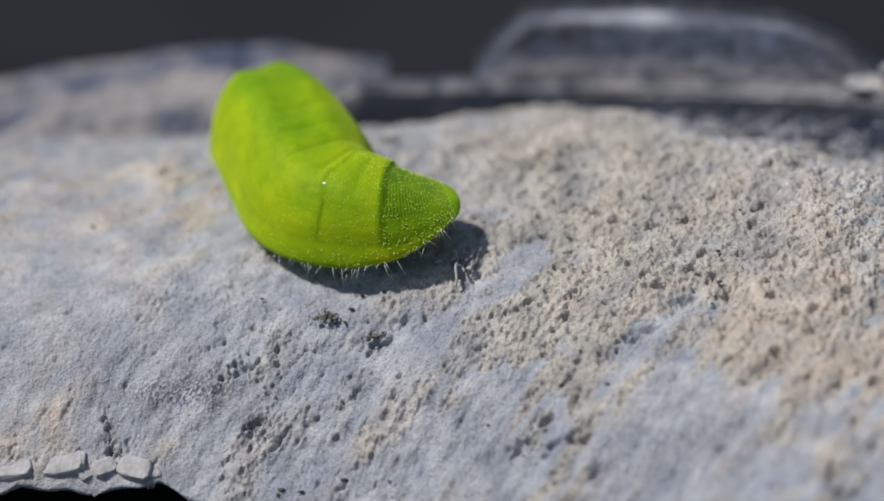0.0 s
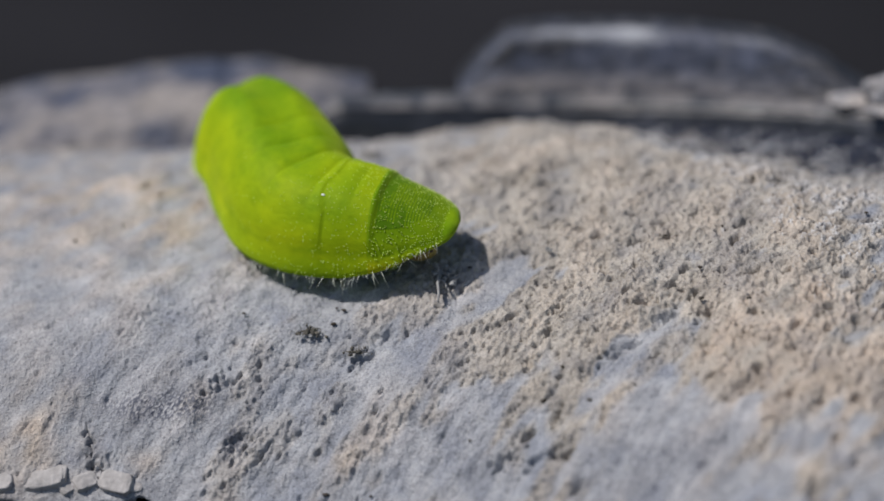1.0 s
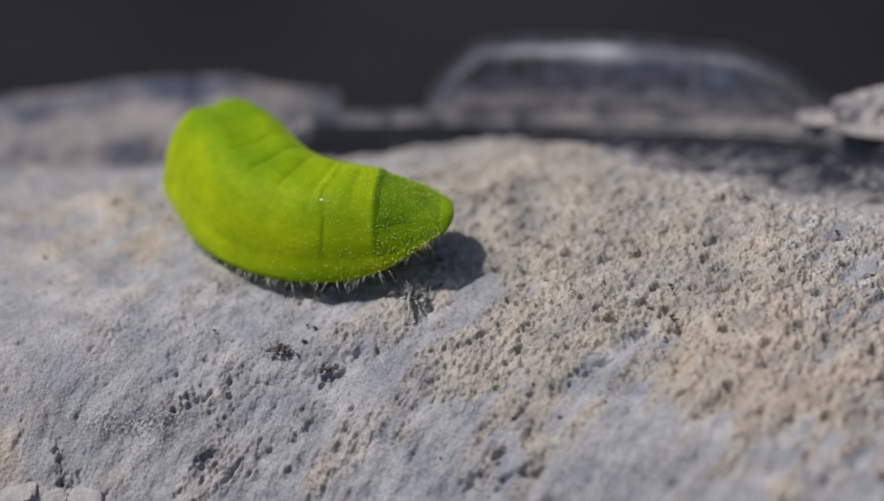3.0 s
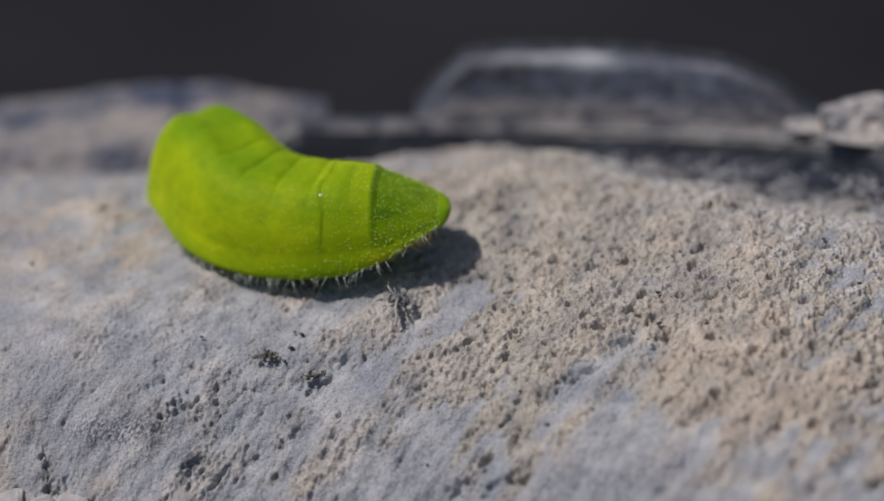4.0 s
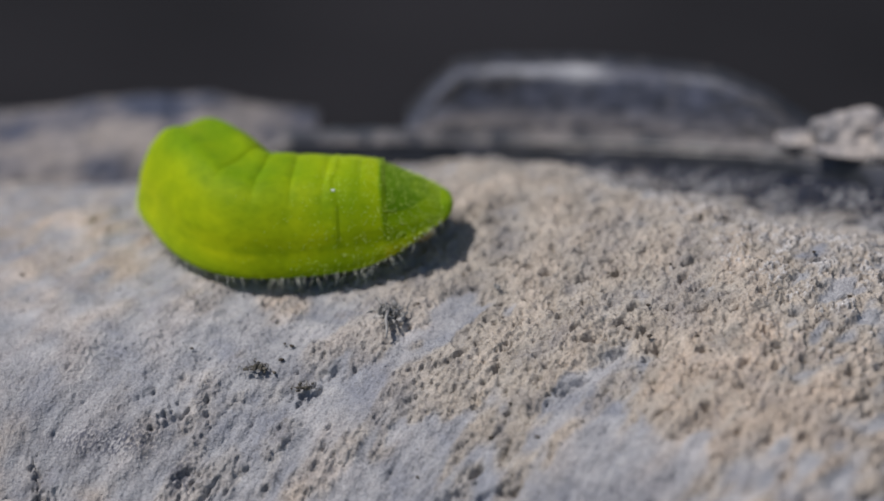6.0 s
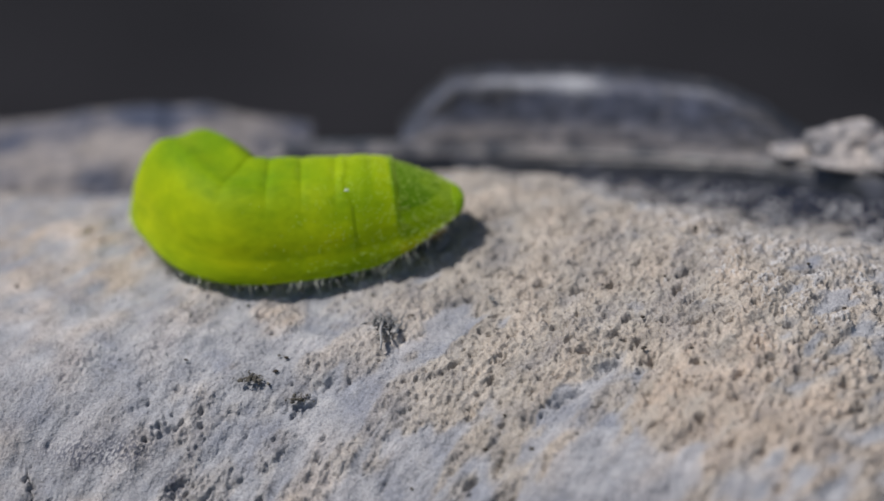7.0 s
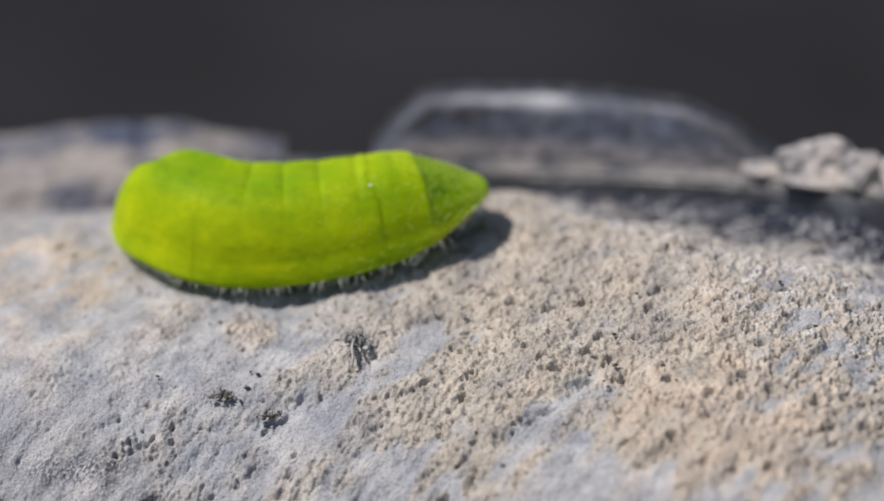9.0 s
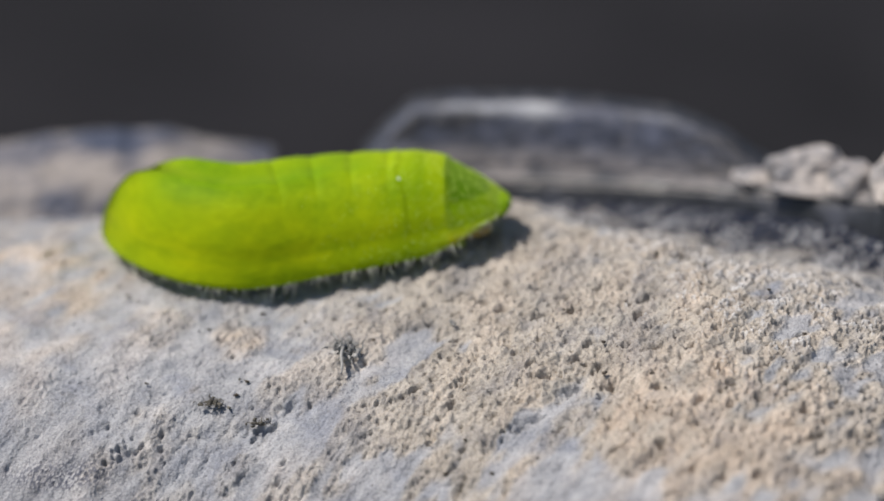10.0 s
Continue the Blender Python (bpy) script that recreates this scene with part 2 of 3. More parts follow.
def tube(points, radii, sides=6):
    """A round strand through the points."""
    v, f = [], []
    pts = [Vector(p) for p in points]
    for i, p in enumerate(pts):
        d = (pts[min(i + 1, len(pts) - 1)] - pts[max(i - 1, 0)]).normalized()
        a = d.orthogonal().normalized()
        b = d.cross(a)
        for k in range(sides):
            w = 2 * math.pi * k / sides
            v.append(tuple(p + (a * math.cos(w) + b * math.sin(w)) * radii[i]))
    for i in range(len(pts) - 1):
        for k in range(sides):
            f.append((i * sides + k, i * sides + (k + 1) % sides, (i + 1) * sides + (k + 1) % sides, (i + 1) * sides + k))
    f.append(tuple(range(sides))[::-1])
    f.append(tuple(range((len(pts) - 1) * sides, len(pts) * sides)))
    return v, f


def joined(pieces):
    v, f = [], []
    for pv, pf in pieces:
        k = len(v)
        v.extend(pv)
        f.extend([tuple(i + k for i in face) for face in pf])
    return v, f


# ---- ground ----
def build_ground():
    n, half = 60, 60000.0
    xs = np.sign(np.linspace(-1, 1, n)) * np.abs(np.linspace(-1, 1, n)) ** 5 * half
    v = [(x, y, -60 + (2.0 * fractal(x * 0.02, y * 0.02) if abs(x) < 900 and abs(y) < 900 else 0)) for y in xs for x in xs]
    f = [(j * n + i, j * n + i + 1, (j + 1) * n + i + 1, (j + 1) * n + i) for j in range(n - 1) for i in range(n - 1)]
    ob = part("ground", v, f, ASPHALT)
    tagged(ob, "dark bare ground far below, out of focus", "ground", kind="structure")


# ---- the muddy tyre ----
def edge_of_mud(x):
    return -6.05 - 0.30 * np.maximum(x + 8.5, 0) - 1.2 * np.maximum(x - 0.5, 0) + 0.07 * np.sin(x * 1.3) + 0.05 * np.sin(x * 3.7 + 1)


def spectral(rng, ny, nx, step, wave, spread=0.6, stretch=1.0, angle=0.0):
    """Smooth random field with a main wavelength in millimetres, drawn out along an angle."""
    fy = np.fft.fftfreq(ny, step)[:, None]
    fx = np.fft.rfftfreq(nx, step)[None, :]
    a = fx * math.cos(angle) + fy * math.sin(angle)
    b = -fx * math.sin(angle) + fy * math.cos(angle)
    r = np.sqrt((a * stretch) ** 2 + b ** 2) * wave
    filt = np.exp(-(np.log(np.maximum(r, 1e-4)) ** 2) / (2 * spread ** 2))
    g = np.fft.irfft2(np.fft.rfft2(rng.standard_normal((ny, nx))) * filt, (ny, nx))
    return g / g.std()


def build_mud(parent):
    rng = np.random.default_rng(5)
    step = 0.05
    xs = np.arange(-20, 28, step)
    ys = np.concatenate([np.arange(-15.5, 15, step), np.arange(15, 34, 0.11)])
    nx, ny = len(xs), len(ys)
    X, Y = np.meshgrid(xs, ys)
    def blob(cx, cy, rx, ry, turn=0.0):
        c, k = math.cos(radians(turn)), math.sin(radians(turn))
        return np.exp(-((((X - cx) * c + (Y - cy) * k) / rx) ** 2 + ((-(X - cx) * k + (Y - cy) * c) / ry) ** 2))

    soft = spectral(rng, ny, nx, step, 7, 0.5, 1.8, 0.75)
    patch = spectral(rng, ny, nx, step, 2.6, 0.5, 1.8, 0.75)
    blotch = spectral(rng, ny, nx, step, 1.3, 0.5, 2.0, 0.75)
    # gritty, sandy areas against smooth blue-grey silt
    silt = 1.3 * blob(-11.5, 1, 5.5, 5.5) + 0.6 * blob(-7, 1.5, 2.5, 3) + 1.0 * blob(1.6, -2.98, 3.4, 0.75, 38) + 0.8 * blob(3.61, -5.13, 3.0, 0.8, 25) + 0.8 * blob(4.4, -1.1, 0.9, 0.5, 30)
    silt += 1.1 * blob(8.75, -5.62, 0.75, 2.0) + 1.2 * blob(10.16, -8.29, 2.8, 1.2, -12) + 0.9 * blob(10.37, -10.4, 2.0, 1.4) + 0.9 * blob(3.11, -7.03, 1.3, 1.5) + 0.5 * blob(-3.2, -0.6, 1.8, 0.7) + 0.5 * blob(0.8, 0.6, 1.6, 0.9)
    g = 0.12 + 0.16 * soft + 0.24 * patch + 0.24 * blotch
    g += 1.3 * blob(12, 1, 9, 8) + 0.9 * blob(3, 8, 7, 6) + 0.8 * blob(15, -5.98, 5, 3.5) + 0.7 * blob(5.52, -2.99, 3, 2) + 0.55 * blob(-3.61, -4.6, 2.6, 1.3) + 0.7 * blob(-1.4, -2.38, 2.3, 0.7, 25)
    g += 0.5 * blob(-5.4, -2.19, 0.9, 2.6, -12) + 0.3 * blob(-0.01, -6.48, 4, 2) + 0.8 * blob(-1.6, 1.7, 1.3, 0.7) - silt
    grit = smooth_step(0.15, 0.75, g)
    warm = 0.72 * blob(14.5, -5.69, 3.6, 2.6) + 0.4 * blob(16.5, -10, 2, 2.5) + 0.5 * blob(-12.5, -4.5, 2.3, 1.5) + 0.52 * blob(-11.6, 7.5, 6.5, 6) + 0.3 * blob(-8.1, 4.7, 1.6, 2.4) + 0.5 * blob(-1.6, 1.7, 1.4, 0.8) + 0.4 * blob(13.6, 5.4, 2.2, 1.0) + 0.35 * blob(-8.4, -5.2, 0.9, 0.35) + 0.35 * blob(-1.21, -5.96, 1.2, 0.5) + 0.22 * blob(6, 8, 6, 3) + 0.25 * blob(14, 1, 6, 5) + 0.6 * blob(16.5, -8, 3.5, 3)
    warm = np.clip(warm * (1 + 0.3 * patch + 0.35 * blotch) + 0.06 * soft + 0.06 * patch, 0, 1)
    calm = np.clip(0.8 * blob(-12.5, 2.5, 5.5, 6) + 0.1 * silt, 0, 0.9)
    h = 0.07 * soft + 0.04 * patch + 0.03 * (1 - calm) * spectral(rng, ny, nx, step, 1.1, 0.5, 1.6, 0.75)
    # porous, crumbly surface
    crumb, fine, pore = spectral(rng, ny, nx, step, 0.42, 0.45), spectral(rng, ny, nx, step, 0.2, 0.85), spectral(rng, ny, nx, step, 0.95, 0.35, 1.5, 0.35)
    left = smooth_step(5, -1, X)
    pore = pore * (1 - left) + left * spectral(rng, ny, nx, step, 0.5, 0.4, 1.6, 0.6)
    rough = (0.2 + 0.8 * grit) * (1 - 0.5 * left)
    h += rough * 0.030 * crumb + (0.75 + 0.25 * grit) * (0.7 + 0.3 * np.tanh(patch)) * (1 - 0.7 * calm) * 0.026 * fine
    h -= rough * (0.36 * (1 + 0.35 * smooth_step(2, 8, X)) * np.minimum(np.maximum(pore + 0.4 * crumb - 1.25, 0), 0.75) + 0.10 * np.maximum(-crumb - 1.15, 0)) + 0.12 * (1 - calm) * np.maximum(pore - 2.0, 0)
    h += grit * 0.03 * spectral(rng, ny, nx, step, 0.75, 0.4)
    count = 80000
    cx, cy = (nx - 1) * rng.uniform(0, 1, count) ** 1.25, rng.uniform(0, ny - 1, count)
    ix, iy = cx.astype(int), cy.astype(int)
    rad = (rng.gamma(5.0, 0.023, count) * (0.52 + 0.8 * smooth_step(-1, 9, xs[ix]))).clip(0.05, 0.34) / step
    tall = rad * step * rng.uniform(0.08, 0.25, count) * (0.22 + 0.78 * grit[iy, ix]) * (1 + 0.9 * left[iy, ix] * (1 - calm[iy, ix]))
    crumbs = np.zeros((ny, nx))
    for dy in range(-7, 8):
        for dx in range(-7, 8):
            jx, jy = ix + dx, iy + dy
            d2 = ((jx - cx) ** 2 + (jy - cy) ** 2) / rad ** 2
            ok = (d2 < 1) & (jx >= 0) & (jx < nx) & (jy >= 0) & (jy < ny)
            np.maximum.at(crumbs, (jy[ok], jx[ok]), tall[ok] * (1 - d2[ok] ** 1.8))
    h += crumbs * (1 + 0.45 * fine)
    # drying streaks that run aslant over the smooth silt
    streak = spectral(rng, ny, nx, step, 0.55, 0.4, 4.5, 0.95)
    h += (1 - calm) * ((0.010 + 0.015 * grit) * np.abs(streak) - 0.07 * np.maximum(streak - 1.7, 0))
    # single larger hollows
    for px, py, pr, deep in ((-6.2, -0.1, 0.5, 0.12), (-8.2, -0.4, 0.65, 0.12), (-10.8, 2.8, 0.4, 0.1), (-12, -0.7, 0.2, 0.1), (-4.6, -1.0, 0.25, 0.14), (-0.6, -2.72, 0.35, 0.35), (0.33, -2.03, 0.28, 0.3), (-5.65, -3.09, 0.35, 0.35), (-5, -4.85, 0.3, 0.4), (3.0, 9.9, 0.4, 0.35), (2.9, 7.9, 0.4, 0.35), (5.4, 6.0, 0.32, 0.3), (6.9, 6.7, 0.4, 0.35),
                             (11.7, 6.4, 0.42, 0.4), (15.6, 4.3, 0.5, 0.35), (8.55, -4.81, 0.28, 0.35), (7.75, -5.42, 0.28, 0.3), (13.07, -7.87, 0.5, 0.45), (12.02, -3.85, 0.42, 0.4), (10.52, -3.53, 0.34, 0.35), (4.64, -7.48, 0.4, 0.4), (5.65, -7.96, 0.3, 0.35), (6.57, -8.03, 0.4, 0.35), (-10.05, -5.3, 0.35, 0.3)):
        back = 1.4 if py > 4 else 1.0
        h -= deep * back * np.clip(1.15 - np.hypot((X - px) * 0.75 - (Y - py) * 0.4, (Y - py) * 1.1) / (pr * back) + 0.3 * crumb, 0, 1)
    # a crack that parts a corner of the crust
    lx = -10.45 + 0.12 * np.sin(Y * 5) + 1.7 * smooth_step(-4.9, -5.9, Y)
    h -= 0.3 * np.exp(-((X - lx + 0.1 * crumb) / 0.06) ** 2) * smooth_step(-3.6, -4.5, Y)
    stain = 1.7 * blob(-8.0, -3.65, 1.9, 0.5) + 0.9 * blob(-5.1, -4.65, 0.6, 0.8) + 0.5 * blob(-5.6, -3.08, 0.5, 0.5) + 0.35 * blob(-1.21, -4.74, 1.6, 0.9) + 0.5 * blob(3.11, -7.03, 1.4, 1.6) + 0.45 * blob(10.37, -10.4, 2.2, 1.5) + 0.62 * blob(7.09, -9.99, 8, 2.0) + 0.22 * blob(-11, -1, 4, 1.6) + 0.2 * blob(13.02, -8.36, 1.2, 0.8)
    stain = np.clip(stain - 0.14 + 0.14 * blotch + 0.12 * streak * (1 - calm), 0, 1) * np.clip(0.55 - 0.2 * crumb * (1 - calm) + 0.7 * fine, 0, 1)
    # bare rubber shows where the mud thins out behind the crest
    crest = crest_of_mud(X)
    past = (Y - crest) / np.maximum(ledge_line(X)[0] - crest, 1) + 0.1 * patch + 0.16 * blotch + 0.28 * crumb + 0.2 * fine
    bare = smooth_step(0.14, 0.58, past) * smooth_step(-7, -1, X)
    warm = warm * (1 - smooth_step(-0.05, 0.15, (Y - crest) / 10) * smooth_step(-4, 4, X))
    pale = smooth_step(-0.45, 0.0, past) * (1 - bare) * smooth_step(2, 8, X) * (0.6 + 0.3 * blotch)
    # the relief stands out along the surface's normal
    h = h * (1 - 0.85 * bare)
    B = mud_height(X, Y)
    gx, gy = (mud_height(X + 0.1, Y) - B) * 10, (mud_height(X, Y + 0.1) - B) * 10
    size = np.sqrt(1 + gx * gx + gy * gy)
    edge_now = edge_of_mud(X)
    inside = np.clip((Y - edge_now) / 0.4, 0, 1)
    Xn, Yr, Z = X - gx / size * h * inside, Y - gy / size * h * inside, B + h / size
    # the front edge breaks off in a thin lip
    E = edge_of_mud(X)
    out = np.maximum(E - Y, 0)
    ze = mud_height(X, E)
    wall = out > 0
    Yn = np.where(wall, E - 0.12 * np.sin(np.minimum(out / 0.5, 1) * math.pi) + np.maximum(out - 0.5, 0) * 1.3, Yr)
    Zn = np.where(wall, ze + h * np.clip(1 - out, 0, 1) - np.minimum(out, 0.5) * 0.6 - np.maximum(out - 0.5, 0) * 0.1, Z)
    # the sides run down into the rubber
    side = np.maximum(smooth_step(-18.6, -19.8, X), smooth_step(26.4, 27.8, X)) + smooth_step(-14.6, -15.3, Y)
    Zn = Zn - np.minimum(side, 1) * np.maximum(Zn + 10.6, 0)
    v = np.stack([Xn, Yn, Zn], -1).reshape(-1, 3) * MM
    idx = np.arange(ny * nx).reshape(ny, nx)
    keep = (out[:-1, :-1] < 3.5) & (Y[:-1, :-1] < ledge_line(X[:-1, :-1])[0] + 0.5)
    q = np.stack([idx[:-1, :-1], idx[:-1, 1:], idx[1:, 1:], idx[1:, :-1]], -1)[keep]
    me = bpy.data.meshes.new("mud_crust")
    me.vertices.add(len(v))
    me.vertices.foreach_set("co", v.ravel())
    me.loops.add(q.size)
    me.loops.foreach_set("vertex_index", q.ravel().astype(np.int32))
    me.polygons.add(len(q))
    me.polygons.foreach_set("loop_start", np.arange(0, q.size, 4, dtype=np.int32))
    me.polygons.foreach_set("use_smooth", np.ones(len(q), dtype=bool))
    for name, field in (("grit", grit * (0.35 + 0.65 * smooth_step(-1, 6, X))), ("warm", warm), ("bare", bare), ("stain", stain), ("pale", np.clip(pale, 0, 1))):
        me.attributes.new(name, "FLOAT", "POINT").data.foreach_set("value", field.ravel().astype(np.float32))
    me.update(calc_edges=True)
    me.validate()
    me.materials.append(MUD)
    ob = new("mud_crust", me)
    ob.parent = parent
    tagged(ob, "crumbly grey and tan dried mud crust")


def build_tyre():
    tyre = new("muddy_rubber_tyre")
    tagged(tyre, "black rubber tyre caked with grey and tan dried mud", "tyre")
    # carcass: a long block with a rounded outline that stands on the ground
    prof = [(-1.5, -9.8), (-2.0, -10.5), (-2.2, -30), (-1, -59.8), (62, -59.8), (62, -40), (54, -30), (42, -18), (32, -10.2), (26, -6.5), (21, -4.0), (14, -5.5), (10, -9.8)]
    v, f, n = [], [], len(prof)
    xs = np.linspace(-46, 52, 40)
    for x in xs:
        bow = 0.006 * (x - 2) ** 2
        for y, z in prof:
            v.append((x, y - bow if y > 11 else y - (0 if y > 5 else 15 * float(smooth_step(-6, 6, np.float64(x)))), z))
    for i in range(len(xs) - 1):
        for k in range(n):
            f.append((i * n + k, (i + 1) * n + k, (i + 1) * n + (k + 1) % n, i * n + (k + 1) % n))
    f += [tuple(range(n)), tuple(range((len(xs) - 1) * n, len(xs) * n))[::-1]]
    part("carcass", v, f, RUBBER_BARE, tyre, "bare black rubber", smooth=False)
    # ledge: wall towards the groove, with a dusty lip on top
    wall, lip = [], []
    xs = np.linspace(-26, 31, 240)
    for x in xs:
        y, z = (float(c) for c in ledge_line(x))
        w = 0.1 * fractal(x * 0.6, 3.3)
        crumb = 0.14 * fractal(x * 1.9, 4.4) + 0.1 * fractal(x * 4.5, 2.2)
        wall.append([(x, y - 1.4 + w, z - 4.5), (x, y - 0.9 + w, z - 1.5), (x, y - 0.65 + w, z - 0.5), (x, y - 0.35 + w, z - 0.12), (x, y + 0.1, z)])
        lip.append([(x, y - 0.5 + w, z - 0.14 + crumb * 0.5), (x, y - 0.1 + 2 * w, z + 0.14 + crumb), (x, y + 0.6, z + 0.1 + 0.2 * fractal(x * 0.7, 9)), (x, y + 1.6, z - 0.5), (x, y + 4.5, z - 5.5)])
    for name, rows, mat, label in (("groove_wall", wall, RUBBER_BARE, "bare black groove wall"), ("ledge", lip, RUBBER_MUDDY, "mud-dusted rubber ledge")):
        n = len(rows[0])
        v = [p for r in rows for p in r]
        f = [(i * n + k, (i + 1) * n + k, (i + 1) * n + k + 1, i * n + k + 1) for i in range(len(rows) - 1) for k in range(n - 1)]
        part(name, v, f, mat, tyre, label)
    build_lug(tyre)
    build_mound(tyre)
    build_clods(tyre)
    build_mud(tyre)
    for (x, y, rx, ry, rz, turn), seed in zip(((-12.0, -5.5, 0.85, 0.42, 0.5, 4), (-10.5, -5.62, 0.42, 0.32, 0.42, 30), (-9.4, -5.66, 0.62, 0.42, 0.46, -14), (-13.9, -5.55, 0.8, 0.45, 0.4, 0), (-11.15, -5.75, 0.3, 0.22, 0.3, 50), (-8.75, -5.8, 0.28, 0.2, 0.26, 10), (-15.6, -5.5, 0.9, 0.5, 0.4, 20)), range(7)):
        v, f = slab(rx, ry, rz * 0.7, 3 + seed)
        ob = part("mud_chip", v, f, CLAY, tyre, "pale flake of dried clay")
        ob.matrix_basis = Matrix.Translation(mud_point(x, y, -0.08)) @ pose(0, 0, 0, 22 + 5 * (seed % 3), 7 * (seed % 3) - 7, turn)


def tread_block(tyre, name, label, x0, x1, top_at, face, fields, seed, rough):
    """A rubber tread block behind the ledge: face, worn top edge, top and back, with the dirt and painted sheen on it.
    """
    nu, nv = 150, 44
    steps = np.linspace(0, 1, len(face))
    v, dust, film, sheen_dust = [], [], [], []
    for i in range(nu + 1):
        u = i / nu
        x = x0 + (x1 - x0) * u
        y, z = (float(c) for c in ledge_line(max(x, 0.0)))
        top = top_at(x)
        for j in range(nv + 1):
            w = j / nv
            dy, up, base = (float(np.interp(w, steps, [r[k] for r in face])) for k in range(3))
            n = rough * (fractal(x * 0.5 + seed, w * 5, 3) + 0.5 * fractal(x * 1.6, w * 13, seed))
            v.append((x, y + dy - 0.7 * n, z + base + (top - z - base) * up + 0.4 * n * (up > 0.1)))
            a, b, c = fields(u, w, x)
            dust.append(a), film.append(b), sheen_dust.append(c)
    f = [(i * (nv + 1) + j, (i + 1) * (nv + 1) + j, (i + 1) * (nv + 1) + j + 1, i * (nv + 1) + j + 1) for i in range(nu) for j in range(nv)]
    ob = part(name, v, f, TREAD, tyre, label)
    for key, values in (("dust", dust), ("film", film), ("sheen_dust", sheen_dust)):
        ob.data.attributes.new(key, "FLOAT", "POINT").data.foreach_set("value", np.clip(values, 0, 1))
    return ob


def spot(u, w, cu, cw, ru, rw):
    return math.exp(-((u - cu) / ru) ** 2 - ((w - cw) / rw) ** 2)


# depth behind the ledge, share of the height, foot below the ledge
LUG_FACE = [(0.3, 0.0, -0.3), (0.42, 0.14, 0), (0.6, 0.34, 0), (0.8, 0.56, 0), (1.0, 0.78, 0), (1.25, 0.93, 0), (1.65, 1.0, 0), (2.6, 1.0, 0), (3.2, 0.7, 0), (3.6, 0.0, -6.0)]
MOUND_FACE = [(-1.2, 0.0, -2.6), (-0.6, 0.2, -2.0), (0.0, 0.42, -1.6), (0.7, 0.64, -1.2), (1.4, 0.84, -0.8), (2.2, 0.97, -0.4), (3.2, 1.0, 0), (4.6, 0.9, 0), (5.6, 0.4, -1.0), (6.2, 0.0, -7.0)]


def build_lug(tyre):
    def top_at(x):
        z = float(ledge_line(x)[1])
        body = float(np.interp(x, [3.2, 4.0, 5.3, 7.0, 10.0, 13.0, 16.0, 18.0, 19.3, 20.0], [0.0, 1.2, 2.5, 2.65, 2.7, 2.6, 2.3, 1.5, 0.6, 0.0]))
        return z + body + 0.1 * fractal(x * 0.4, 7)

    def fields(u, w, x):
        blot = fractal(x * 0.9, w * 9, 5, 4, 1.0)
        fine = fractal(x * 2.6, w * 22, 8, 3, 1.0)
        dust = 0.85 * float(smooth_step(0.30, 0.10, np.float64(w))) * (1 - 0.75 * u) * (0.75 + 0.9 * blot) + 0.35 * max(fine, 0)
        # shade of a recess painted as film-free spots; the right end darkens too
        dark = spot(u, w, 0.11, 0.40, 0.045, 0.10) + spot(u, w, 0.24, 0.42, 0.09, 0.075) + 0.8 * float(smooth_step(0.68, 0.95, np.float64(u)))
        film = 0.62 + 0.5 * blot + 0.25 * fine - 0.75 * dark - 0.75 * float(smooth_step(0.58, 0.68, np.float64(w)))
        # pale dust on the top edge, its bright highlight painted in as colour
        sheen_dust = 0.65 * spot(u, w, 0.31, 0.55, 0.13, 0.05) + 0.75 * spot(u, w, 0.43, 0.53, 0.055, 0.08) + 0.2 * spot(u, w, 0.72, 0.55, 0.07, 0.04)
        return dust, film, sheen_dust * (0.85 + 0.5 * fine)

    tread_block(tyre, "tread_lug", "worn black rubber tread lug with dusty edges and painted sheen", 3.2, 20.0, top_at, LUG_FACE, fields, 2.0, 0.10)


def build_mound(tyre):
    """A second lug, almost buried under mud."""
    def top_at(x):
        return float(np.interp(x, [-24, -16.8, -15.1, -12.5, -10.4, -7.8, -5.2, -3.7, -2.6, -0.6], [-5.0, -2.4, -1.1, -0.5, 0.3, 0.75, 0.8, 0.3, 0.0, -0.5])) + 0.35 * fractal(x * 0.5, 11)

    def fields(u, w, x):
        blot = fractal(x * 0.45 + 3, w * 5, 15, 4, 1.0)
        fine = fractal(x * 1.8, w * 15, 18, 3, 1.0)
        dust = 0.78 + 0.95 * blot + 0.4 * fine - 0.4 * float(smooth_step(0.45, 0.65, np.float64(w))) - 0.6 * spot(x, w, -6.6, 0.5, 0.8, 0.2) - 0.5 * spot(x, w, -9.2, 0.2, 1.6, 0.08) - 0.4 * spot(x, w, -12.6, 0.22, 1.2, 0.06) + 0.7 * spot(x, w, -4.6, 0.5, 1.5, 0.25)
        return dust, 0.75 + 0.5 * fine, 0.0

    tread_block(tyre, "buried_lug", "tread lug buried under blotchy dried mud", -24.0, -0.6, top_at, MOUND_FACE, fields, 9.0, 0.3)


